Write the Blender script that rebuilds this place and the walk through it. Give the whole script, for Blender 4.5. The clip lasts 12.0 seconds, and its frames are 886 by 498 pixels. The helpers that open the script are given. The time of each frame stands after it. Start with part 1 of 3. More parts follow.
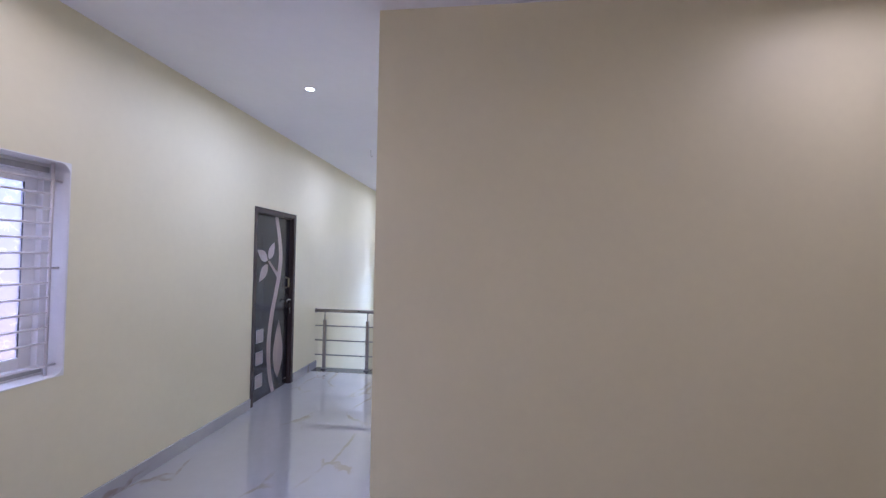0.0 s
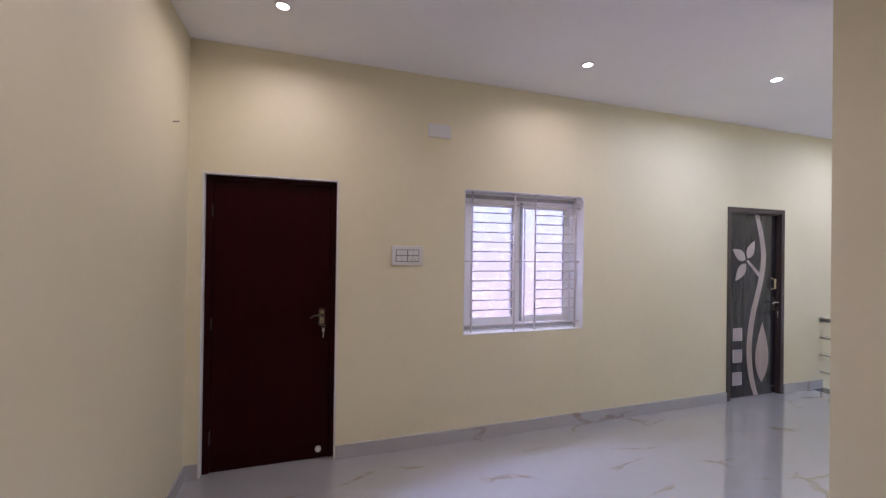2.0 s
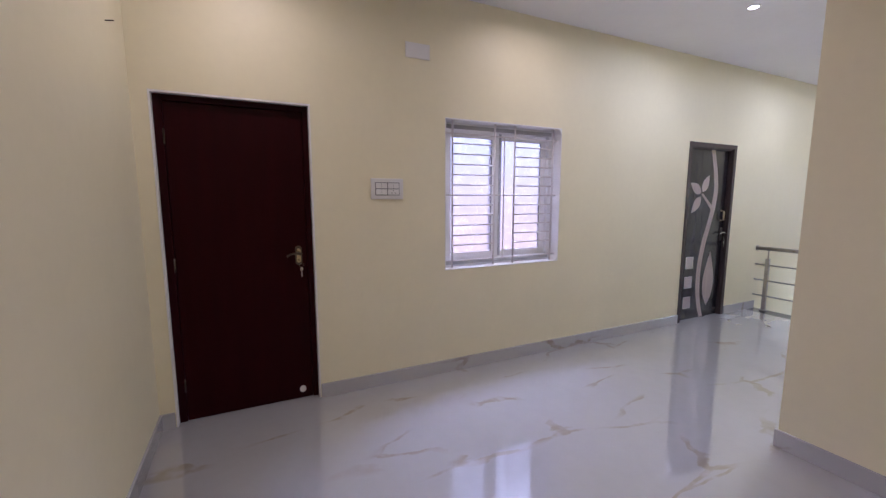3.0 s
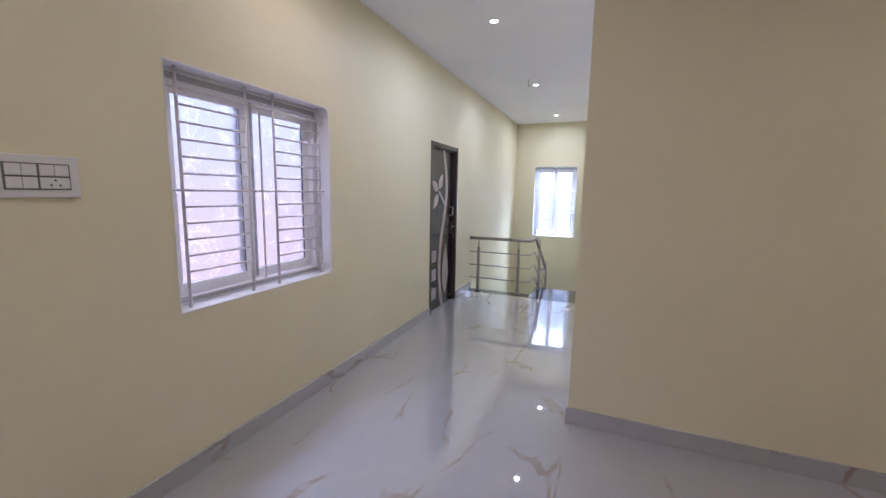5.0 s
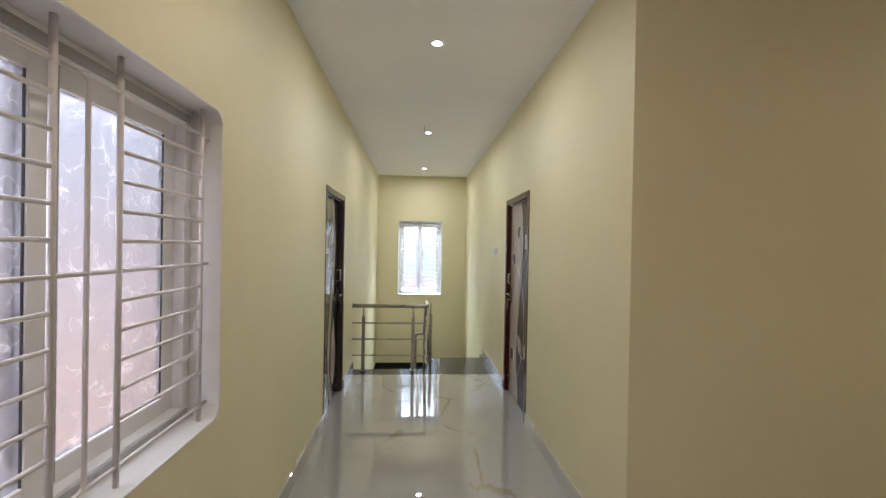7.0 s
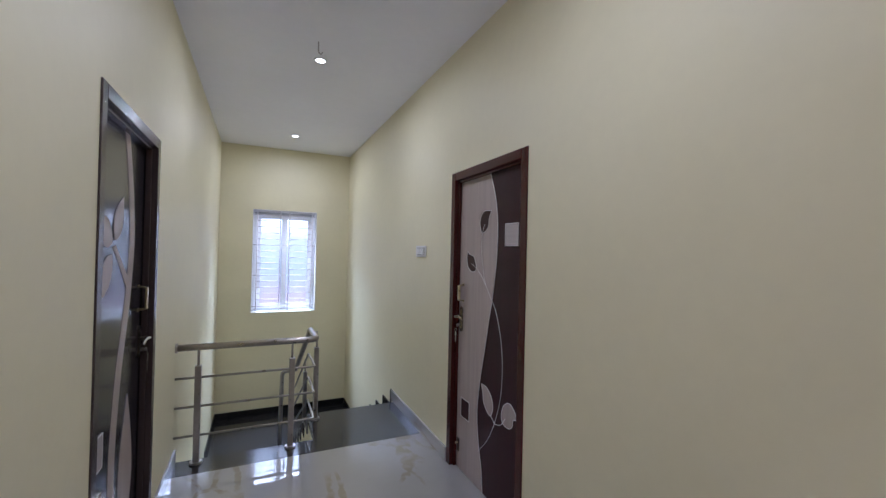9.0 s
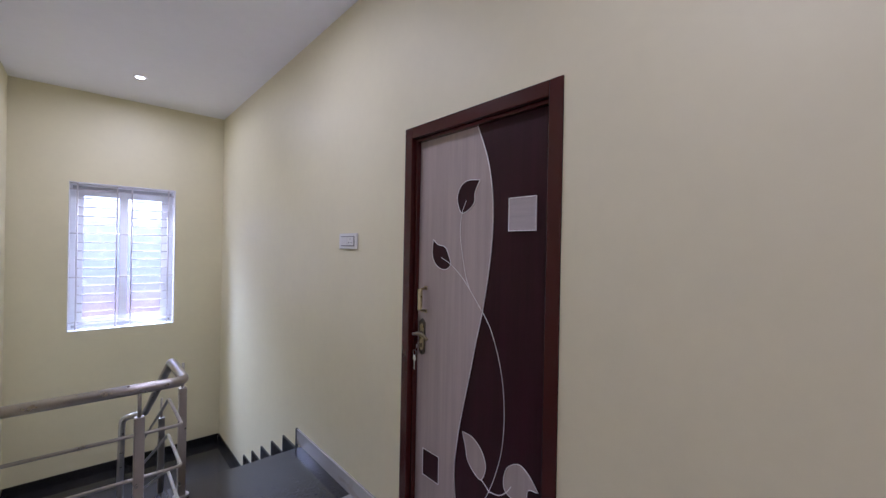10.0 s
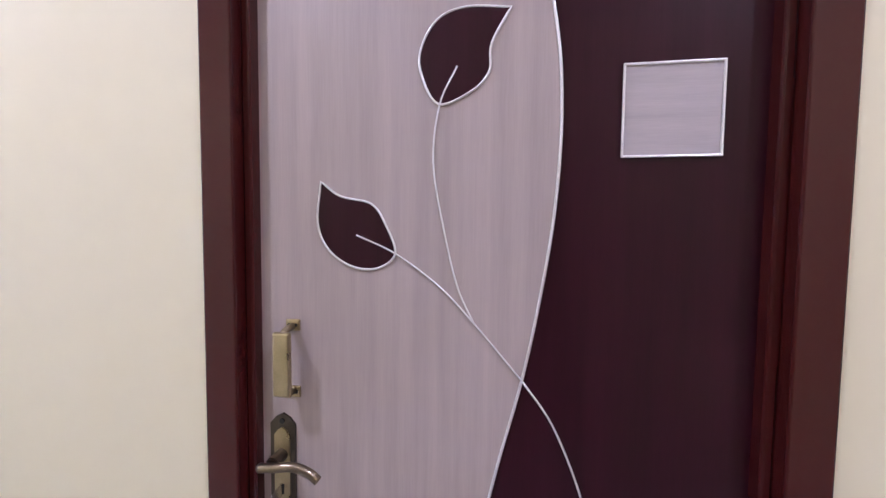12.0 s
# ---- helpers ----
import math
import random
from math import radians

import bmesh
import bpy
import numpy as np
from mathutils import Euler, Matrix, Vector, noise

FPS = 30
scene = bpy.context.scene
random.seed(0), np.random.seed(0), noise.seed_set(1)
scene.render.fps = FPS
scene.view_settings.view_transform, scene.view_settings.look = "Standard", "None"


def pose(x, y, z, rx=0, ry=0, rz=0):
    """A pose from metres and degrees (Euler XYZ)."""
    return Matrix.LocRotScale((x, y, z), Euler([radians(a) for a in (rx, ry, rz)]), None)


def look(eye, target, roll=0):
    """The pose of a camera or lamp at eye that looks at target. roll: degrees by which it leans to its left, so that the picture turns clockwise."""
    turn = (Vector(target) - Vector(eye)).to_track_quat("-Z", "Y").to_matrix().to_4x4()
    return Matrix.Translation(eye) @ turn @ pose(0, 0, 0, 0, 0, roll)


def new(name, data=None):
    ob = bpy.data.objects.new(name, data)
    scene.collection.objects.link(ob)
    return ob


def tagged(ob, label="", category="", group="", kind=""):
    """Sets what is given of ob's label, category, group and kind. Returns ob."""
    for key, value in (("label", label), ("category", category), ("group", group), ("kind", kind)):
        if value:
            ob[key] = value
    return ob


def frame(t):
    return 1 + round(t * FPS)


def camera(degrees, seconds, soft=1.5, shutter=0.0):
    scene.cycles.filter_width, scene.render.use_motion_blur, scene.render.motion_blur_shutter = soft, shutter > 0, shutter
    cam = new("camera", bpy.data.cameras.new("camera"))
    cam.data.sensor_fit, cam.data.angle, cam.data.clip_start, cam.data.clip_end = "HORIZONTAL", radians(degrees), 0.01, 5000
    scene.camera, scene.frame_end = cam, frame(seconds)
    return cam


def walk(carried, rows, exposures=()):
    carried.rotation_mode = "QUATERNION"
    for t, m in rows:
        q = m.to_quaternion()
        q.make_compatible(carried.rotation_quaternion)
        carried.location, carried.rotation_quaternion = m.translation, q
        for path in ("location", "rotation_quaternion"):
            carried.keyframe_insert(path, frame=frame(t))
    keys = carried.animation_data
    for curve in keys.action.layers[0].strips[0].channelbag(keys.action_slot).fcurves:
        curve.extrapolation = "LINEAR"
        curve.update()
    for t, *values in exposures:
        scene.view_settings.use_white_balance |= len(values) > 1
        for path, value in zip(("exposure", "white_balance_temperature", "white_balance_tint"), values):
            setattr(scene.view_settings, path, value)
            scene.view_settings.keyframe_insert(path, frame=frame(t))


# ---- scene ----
cam = camera(95.9, 12.0, soft=1.4)
PATH = [
    (0, (2.435, 1.148, 1.595), (2.21, 3.134, 1.641), 1.0),
    (0.5, (2.65, 1.026, 1.586), (1.836, 2.853, 1.612), 0.9),
    (1, (2.856, 0.848, 1.603), (1.522, 2.339, 1.623), 0.6),
    (1.5, (3.043, 0.798, 1.594), (1.312, 1.799, 1.62), 0.5),
    (2, (3.126, 0.79, 1.585), (1.229, 1.423, 1.595), 0.8),
    (2.5, (3.065, 0.695, 1.546), (1.166, 1.318, 1.479), 0.5),
    (3, (2.935, 0.586, 1.476), (1.148, 1.448, 1.223), -0.0),
    (3.5, (2.778, 0.599, 1.452), (1.195, 1.734, 1.001), 0.2),
    (3.7, (2.698, 0.62, 1.436), (1.212, 1.866, 0.947), 0.2),
    (5.3, (1.761, 0.772, 1.54), (1.182, 2.675, 1.326), 1.1),
    (5.5, (1.639, 0.815, 1.558), (1.158, 2.75, 1.402), 1.3),
    (6, (1.279, 0.894, 1.607), (1.044, 2.88, 1.554), 1.3),
    (6.5, (1.027, 1.161, 1.596), (0.992, 3.161, 1.586), 1.2),
    (7, (0.787, 1.546, 1.585), (0.921, 3.542, 1.573), 1.0),
    (7.2, (0.7, 1.679, 1.579), (0.897, 3.669, 1.571), 1.0),
    (8.8, (0.492, 3.107, 1.538), (1.234, 4.964, 1.552), 1.3),
    (9, (0.505, 3.335, 1.53), (1.344, 5.151, 1.548), 1.3),
    (9.5, (0.521, 3.841, 1.516), (1.603, 5.523, 1.524), 1.1),
    (10, (0.577, 4.31, 1.504), (1.904, 5.806, 1.5), 1.1),
    (10.5, (0.694, 4.714, 1.506), (2.26, 5.957, 1.487), 1.2),
    (11, (0.775, 5.065, 1.488), (2.546, 5.993, 1.443), 0.9),
    (11.5, (0.974, 5.296, 1.456), (2.876, 5.912, 1.392), 0.8),
    (12, (1.214, 5.492, 1.474), (3.184, 5.819, 1.363), 0.6),
]
EXPOSURES = [
    (0, 0.45, 4700, 28), (2.0, 0.45, 5150, 26), (3.5, 0.47, 5100, 25), (5.5, 0.26, 5150, 20), (6.5, 0.12, 5800, 13), (7, 0.12, 6150, 6),
    (8.8, -0.2, 5200, 16), (9.5, -0.13, 5150, 27), (10.5, 0.0, 5200, 30), (11.5, 0.66, 5150, 33), (12, 1.06, 5150, 33),
]
walk(cam, [(t, look(eye, target, roll)) for t, eye, target, roll in PATH], EXPOSURES)

# ---- world and large lights ----
world = bpy.data.worlds.new("sky")
world.use_nodes = True
scene.world = world
wn = world.node_tree.nodes
sky = wn.new("ShaderNodeTexSky")
sky.sky_type = "NISHITA"
sky.sun_disc = False
sky.sun_elevation, sky.sun_rotation = radians(52), radians(200)
wn["Background"].inputs["Strength"].default_value = 0.1
world.node_tree.links.new(sky.outputs[0], wn["Background"].inputs["Color"])
sun = new("sun", bpy.data.lights.new("sun", "SUN"))
sun.data.energy, sun.data.angle, sun.data.color = 3.0, radians(0.5), (1.0, 0.95, 0.87)
sun.matrix_world = look((0, 0, 0), (-0.30, 0.55, -0.80))

LAMP_WARM, LAMP_COOL = 4.4, 9.5


def sky_lamp(eye, target, wide, high, watts):
    """Daylight from the sky just outside a window's head."""
    la = bpy.data.lights.new("window_daylight", "AREA")
    la.shape, la.size, la.size_y, la.energy, la.color = "RECTANGLE", wide, high, watts, (0.80, 0.90, 1.0)
    lo = new("window_daylight", la)
    lo.matrix_world = look(eye, target)


sky_lamp((0.87, 10.55, 2.75), (0.87, 9.2, 0.9), 1.3, 1.0, 700)
BACKDROP_SIDE, BACKDROP_END = 95.0, 190.0

# ---- sizes of the place ----
CEIL = 3.015
CW = 1.795          # corridor width, left wall at x = 0
YC = 3.36          # where the corridor begins
YE = 9.737         # end wall
XE = 5.60          # far side of the room
GR = 6.48          # floor meets granite
LAND = -0.888      # half landing


# ---- materials ----
def material(name, color, rough=0.5, metal=0.0, vary=0.06, scale=3.0, bump=0.0, bump_scale=120.0, rough_vary=0.0,
             stretch=(1, 1, 1), spec=0.5, coat=0.0):
    m = bpy.data.materials.new(name)
    m.use_nodes = True
    nt = m.node_tree
    b = nt.nodes["Principled BSDF"]
    b.inputs["Roughness"].default_value = rough
    b.inputs["Metallic"].default_value = metal
    b.inputs["Specular IOR Level"].default_value = spec
    b.inputs["Coat Weight"].default_value = coat
    tc = nt.nodes.new("ShaderNodeTexCoord")
    mp = nt.nodes.new("ShaderNodeMapping")
    mp.inputs["Scale"].default_value = stretch
    nt.links.new(tc.outputs["Object"], mp.inputs["Vector"])
    n1 = nt.nodes.new("ShaderNodeTexNoise")
    n1.inputs["Scale"].default_value, n1.inputs["Detail"].default_value = scale, 6
    n2 = nt.nodes.new("ShaderNodeTexNoise")
    n2.inputs["Scale"].default_value, n2.inputs["Detail"].default_value = scale * 14, 3
    nt.links.new(mp.outputs[0], n1.inputs["Vector"])
    nt.links.new(mp.outputs[0], n2.inputs["Vector"])
    mix = nt.nodes.new("ShaderNodeMath")
    mix.operation = "MULTIPLY_ADD"
    mix.inputs[1].default_value = 0.35
    nt.links.new(n2.outputs["Fac"], mix.inputs[0])
    nt.links.new(n1.outputs["Fac"], mix.inputs[2])
    ramp = nt.nodes.new("ShaderNodeValToRGB")
    ramp.color_ramp.elements[0].position, ramp.color_ramp.elements[1].position = 0.42, 0.92
    ramp.color_ramp.elements[0].color = (*[c * (1 - vary) for c in color], 1)
    ramp.color_ramp.elements[1].color = (*[min(1, c * (1 + vary)) for c in color], 1)
    nt.links.new(mix.outputs[0], ramp.inputs["Fac"])
    nt.links.new(ramp.outputs["Color"], b.inputs["Base Color"])
    if rough_vary:
        rr = nt.nodes.new("ShaderNodeMapRange")
        rr.inputs["To Min"].default_value, rr.inputs["To Max"].default_value = max(0.01, rough - rough_vary), rough + rough_vary
        nt.links.new(n1.outputs["Fac"], rr.inputs["Value"])
        nt.links.new(rr.outputs[0], b.inputs["Roughness"])
    if bump:
        n3 = nt.nodes.new("ShaderNodeTexNoise")
        n3.inputs["Scale"].default_value, n3.inputs["Detail"].default_value = bump_scale, 4
        nt.links.new(mp.outputs[0], n3.inputs["Vector"])
        bp = nt.nodes.new("ShaderNodeBump")
        bp.inputs["Strength"].default_value, bp.inputs["Distance"].default_value = bump, 0.004
        nt.links.new(n3.outputs["Fac"], bp.inputs["Height"])
        nt.links.new(bp.outputs[0], b.inputs["Normal"])
    return m


def marble(name, base, vein):
    """Polished white vitrified tile with short brown veins."""
    m = material(name, base, rough=0.012, vary=0.05, scale=0.9, rough_vary=0.004, spec=0.9, coat=1.0)
    nt = m.node_tree
    b = nt.nodes["Principled BSDF"]
    tc = nt.nodes["Texture Coordinate"]
    b.inputs["Coat Roughness"].default_value = 0.004

    def noise_node(scale, detail, vec):
        n = nt.nodes.new("ShaderNodeTexNoise")
        n.inputs["Scale"].default_value, n.inputs["Detail"].default_value = scale, detail
        nt.links.new(vec, n.inputs["Vector"])
        return n

    def math_node(op, a, c):
        n = nt.nodes.new("ShaderNodeMath")
        n.operation = op
        n.use_clamp = op == "MULTIPLY"
        for s, v in zip(n.inputs, (a, c)):
            if isinstance(v, (int, float)):
                s.default_value = v
            else:
                nt.links.new(v, s)
        return n.outputs[0]

    def step(v, lo, hi):
        n = nt.nodes.new("ShaderNodeMapRange")
        n.interpolation_type = "SMOOTHSTEP"
        n.inputs["From Min"].default_value, n.inputs["From Max"].default_value = lo, hi
        nt.links.new(v, n.inputs["Value"])
        return n.outputs[0]

    turn = nt.nodes.new("ShaderNodeMapping")
    turn.inputs["Rotation"].default_value = (0, 0, radians(28))
    turn.inputs["Scale"].default_value = (1.0, 0.42, 1.0)
    nt.links.new(tc.outputs["Object"], turn.inputs["Vector"])
    warp = noise_node(3.1, 5, turn.outputs[0])
    add = nt.nodes.new("ShaderNodeVectorMath")
    add.operation = "MULTIPLY_ADD"
    add.inputs[1].default_value = (0.28, 0.28, 0.28)
    nt.links.new(warp.outputs["Color"], add.inputs[0])
    nt.links.new(turn.outputs[0], add.inputs[2])
    vor = nt.nodes.new("ShaderNodeTexVoronoi")
    vor.feature = "DISTANCE_TO_EDGE"
    vor.inputs["Scale"].default_value = 2.7
    nt.links.new(add.outputs[0], vor.inputs["Vector"])
    wide = noise_node(6.0, 3, tc.outputs["Object"])
    line = math_node("SUBTRACT", 1.0, step(math_node("SUBTRACT", vor.outputs["Distance"], math_node("MULTIPLY", wide.outputs["Fac"], 0.036)), 0.0, 0.024))
    patch = step(noise_node(2.6, 2, turn.outputs[0]).outputs["Fac"], 0.50, 0.60)
    fine = step(noise_node(9.0, 2, tc.outputs["Object"]).outputs["Fac"], 0.25, 0.60)
    fac = math_node("MULTIPLY", math_node("MULTIPLY", line, patch), math_node("MULTIPLY", fine, 0.62))
    mixc = nt.nodes.new("ShaderNodeMix")
    mixc.data_type = "RGBA"
    mixc.inputs["B"].default_value = (*vein, 1)
    nt.links.new(fac, mixc.inputs["Factor"])
    ramp = nt.nodes["Color Ramp"]
    nt.links.new(ramp.outputs["Color"], mixc.inputs["A"])
    nt.links.new(mixc.outputs["Result"], b.inputs["Base Color"])
    return m


def glowing(name, color, strength):
    m = bpy.data.materials.new(name)
    m.use_nodes = True
    nt = m.node_tree
    nt.nodes.remove(nt.nodes["Principled BSDF"])
    e = nt.nodes.new("ShaderNodeEmission")
    e.inputs["Color"].default_value, e.inputs["Strength"].default_value = (*color, 1), strength
    nt.links.new(e.outputs[0], nt.nodes["Material Output"].inputs["Surface"])
    return m


def glowing_backdrop(name, low, mid, high, z0, z1, strength, zs, low_glow):
    """A glowing panel coloured as hazy distance: walls and leaves from the ground up, and the bright sky above the
    height zs.
    """
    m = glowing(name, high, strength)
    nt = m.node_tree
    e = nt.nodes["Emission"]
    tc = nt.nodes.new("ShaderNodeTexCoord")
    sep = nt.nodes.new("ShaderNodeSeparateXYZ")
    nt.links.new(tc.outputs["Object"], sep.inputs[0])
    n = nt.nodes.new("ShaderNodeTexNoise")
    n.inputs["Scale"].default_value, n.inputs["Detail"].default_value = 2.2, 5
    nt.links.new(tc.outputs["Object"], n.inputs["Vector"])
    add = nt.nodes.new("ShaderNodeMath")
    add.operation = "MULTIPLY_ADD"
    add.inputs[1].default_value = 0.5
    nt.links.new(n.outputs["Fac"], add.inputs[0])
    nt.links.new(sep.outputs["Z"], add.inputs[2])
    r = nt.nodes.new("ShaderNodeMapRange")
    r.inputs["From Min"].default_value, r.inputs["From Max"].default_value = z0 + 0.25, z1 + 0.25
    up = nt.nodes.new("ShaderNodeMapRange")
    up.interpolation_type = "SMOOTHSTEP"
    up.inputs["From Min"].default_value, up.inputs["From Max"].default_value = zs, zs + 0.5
    up.inputs["To Min"].default_value, up.inputs["To Max"].default_value = strength * low_glow, strength
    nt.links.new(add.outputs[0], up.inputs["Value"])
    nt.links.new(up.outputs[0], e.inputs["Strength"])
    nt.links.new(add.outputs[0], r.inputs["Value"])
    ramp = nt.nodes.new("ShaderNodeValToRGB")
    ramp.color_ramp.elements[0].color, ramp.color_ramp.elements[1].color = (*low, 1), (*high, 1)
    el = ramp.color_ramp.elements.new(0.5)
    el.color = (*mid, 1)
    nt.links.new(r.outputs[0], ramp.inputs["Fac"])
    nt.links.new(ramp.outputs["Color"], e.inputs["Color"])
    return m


def etched_glass(name, tint):
    """Frosted glass with an etched crackle of branching lines."""
    m = bpy.data.materials.new(name)
    m.use_nodes = True
    nt = m.node_tree
    b = nt.nodes["Principled BSDF"]
    b.inputs["Transmission Weight"].default_value = 1.0
    b.inputs["IOR"].default_value = 1.3
    tc = nt.nodes.new("ShaderNodeTexCoord")
    n = nt.nodes.new("ShaderNodeTexNoise")
    n.inputs["Scale"].default_value, n.inputs["Detail"].default_value = 9, 3
    nt.links.new(tc.outputs["Object"], n.inputs["Vector"])
    add = nt.nodes.new("ShaderNodeVectorMath")
    add.operation = "MULTIPLY_ADD"
    add.inputs[1].default_value = (0.22, 0.22, 0.22)
    nt.links.new(n.outputs["Color"], add.inputs[0])
    nt.links.new(tc.outputs["Object"], add.inputs[2])
    v = nt.nodes.new("ShaderNodeTexVoronoi")
    v.feature = "DISTANCE_TO_EDGE"
    v.inputs["Scale"].default_value = 13
    nt.links.new(add.outputs[0], v.inputs["Vector"])
    ramp = nt.nodes.new("ShaderNodeValToRGB")
    ramp.color_ramp.elements[0].position, ramp.color_ramp.elements[1].position = 0.012, 0.05
    ramp.color_ramp.elements[0].color, ramp.color_ramp.elements[1].color = (tint * 1.8, tint * 1.8, tint * 1.82, 1), (tint, tint * 0.98, tint * 1.03, 1)
    gap = nt.nodes.new("ShaderNodeTexNoise")
    gap.inputs["Scale"].default_value, gap.inputs["Detail"].default_value = 11, 2
    nt.links.new(tc.outputs["Object"], gap.inputs["Vector"])
    cut = nt.nodes.new("ShaderNodeMapRange")
    cut.inputs["From Min"].default_value, cut.inputs["From Max"].default_value, cut.inputs["To Max"].default_value = 0.46, 0.56, 0.09
    nt.links.new(gap.outputs["Fac"], cut.inputs["Value"])
    far = nt.nodes.new("ShaderNodeMath")
    nt.links.new(v.outputs["Distance"], far.inputs[0])
    nt.links.new(cut.outputs[0], far.inputs[1])
    nt.links.new(far.outputs[0], ramp.inputs["Fac"])
    nt.links.new(ramp.outputs["Color"], b.inputs["Base Color"])
    rr = nt.nodes.new("ShaderNodeMapRange")
    rr.inputs["From Max"].default_value = 0.08
    rr.inputs["To Min"].default_value, rr.inputs["To Max"].default_value = 0.5, 0.28
    nt.links.new(v.outputs["Distance"], rr.inputs["Value"])
    nt.links.new(rr.outputs[0], b.inputs["Roughness"])
    bp = nt.nodes.new("ShaderNodeBump")
    bp.inputs["Strength"].default_value, bp.inputs["Distance"].default_value = 0.6, 0.004
    nt.links.new(v.outputs["Distance"], bp.inputs["Height"])
    nt.links.new(bp.outputs[0], b.inputs["Normal"])
    return m


M_WALL = material("cream_wall_paint", (0.77, 0.712, 0.495), rough=0.52, vary=0.035, scale=1.3, bump=0.10, bump_scale=45, spec=0.4)
M_CEIL = material("white_ceiling_paint", (0.85, 0.84, 0.84), rough=0.7, vary=0.03, scale=1.0, bump=0.1, bump_scale=40, spec=0.3)
M_REVEAL = material("white_reveal_paint", (0.80, 0.79, 0.78), rough=0.5, vary=0.05, scale=6, bump=0.15, bump_scale=60)
M_FLOOR = marble("polished_marble_tile", (0.37, 0.36, 0.365), (0.25, 0.19, 0.125))
M_SKIRT = marble("grey_marble_skirting", (0.44, 0.43, 0.44), (0.24, 0.17, 0.11))
M_GRANITE = material("dark_grey_granite", (0.028, 0.027, 0.030), rough=0.10, vary=0.35, scale=60, rough_vary=0.03)
M_BLACK = material("black_granite", (0.012, 0.012, 0.013), rough=0.12, vary=0.3, scale=50)
M_STEEL = material("brushed_steel", (0.46, 0.43, 0.41), rough=0.30, metal=1.0, vary=0.1, scale=20, bump=0.05, bump_scale=300, rough_vary=0.08)
M_CHROME = material("bright_steel_bead", (0.86, 0.85, 0.85), rough=0.34, metal=0.55, vary=0.05, scale=30)
M_BRASS = material("antique_brass", (0.50, 0.42, 0.26), rough=0.30, metal=1.0, vary=0.18, scale=25, rough_vary=0.1)
M_BRONZE = material("dark_bronze", (0.13, 0.11, 0.09), rough=0.32, metal=1.0, vary=0.25, scale=30)
M_LEVER = material("worn_brass_lever", (0.30, 0.25, 0.18), rough=0.28, metal=1.0, vary=0.2, scale=25)
M_NICKEL = material("nickel_key", (0.62, 0.61, 0.60), rough=0.25, metal=1.0, vary=0.08, scale=40)
M_RED = material("dark_maroon_varnish", (0.020, 0.0008, 0.0020), rough=0.42, vary=0.15, scale=2.0, stretch=(8, 8, 0.7), bump=0.06, bump_scale=30, rough_vary=0.04, spec=0.09)
M_FRAME = material("maroon_frame_paint", (0.050, 0.007, 0.006), spec=0.38, rough=0.24, vary=0.05, scale=2.0, stretch=(2, 2, 2), bump=0.03, bump_scale=40)
M_FRAME_D = material("dark_brown_frame_paint", (0.050, 0.034, 0.034), rough=0.25, vary=0.2, scale=3.0, stretch=(6, 6, 0.8), bump=0.08, bump_scale=40)
M_WENGE = material("wenge_laminate", (0.026, 0.0040, 0.0085), spec=0.22, rough=0.34, vary=0.3, scale=2.2, stretch=(14, 14, 0.6), bump=0.05, bump_scale=60, rough_vary=0.05)
M_SLATE = material("charcoal_laminate", (0.026, 0.023, 0.029), rough=0.14, vary=0.25, scale=2.2, stretch=(14, 14, 0.6), bump=0.05, bump_scale=60)
M_ASH = material("pale_ash_laminate", (0.42, 0.348, 0.325), rough=0.38, vary=0.13, scale=2.4, stretch=(16, 16, 0.55), bump=0.05, bump_scale=60, rough_vary=0.05)
M_ASH_H = material("pale_ash_crosswise", (0.42, 0.37, 0.37), rough=0.38, vary=0.14, scale=2.4, stretch=(1, 1.0, 18), bump=0.05, bump_scale=60)
M_UPVC = material("white_upvc", (0.86, 0.86, 0.88), rough=0.3, vary=0.03, scale=5)
M_TRACK = material("grey_window_track", (0.42, 0.42, 0.43), rough=0.4, vary=0.1, scale=10)
M_GASKET = material("black_rubber_seal", (0.03, 0.03, 0.035), rough=0.6)
M_PRINT = material("grey_print_on_film", (0.60, 0.61, 0.66), rough=0.5)
M_FILM = material("grey_protective_film", (0.38, 0.39, 0.43), rough=0.35, vary=0.1, scale=12)
M_GRILLE = material("white_enamel_grille", (0.64, 0.60, 0.60), rough=0.35, vary=0.08, scale=14, bump=0.1, bump_scale=60)
M_PLASTIC = material("white_plastic", (0.74, 0.73, 0.72), rough=0.28, vary=0.03, scale=10)
M_PLASTIC_G = material("grey_plastic", (0.16, 0.16, 0.17), rough=0.3, vary=0.05, scale=20)
M_DARK = material("dark_slot", (0.02, 0.02, 0.02), rough=0.6)
M_CONC = material("grey_cement", (0.32, 0.31, 0.29), rough=0.8, vary=0.15, scale=3, bump=0.3)
# Glass colour kept dark to dim the glowing backdrops; darker copy for the end window.
M_GLASS = etched_glass("etched_frosted_glass", 0.056)
M_GLASS_END = etched_glass("etched_dimming_glass", 0.024)
M_LED = glowing("led_lens_warm", (1.0, 0.86, 0.70), 8)
M_LED_C = glowing("led_lens_white", (1.0, 0.98, 0.95), 14)
# Emissive distances: walls, leaves and sky all glow, to send daylight through the panes.
M_BACK_SIDE = glowing_backdrop("glowing_pink_wall_distance", (0.92, 0.70, 0.66), (0.88, 0.74, 0.78), (0.82, 0.82, 0.95), 0.7, 2.2, BACKDROP_SIDE, 2.75, 0.155)
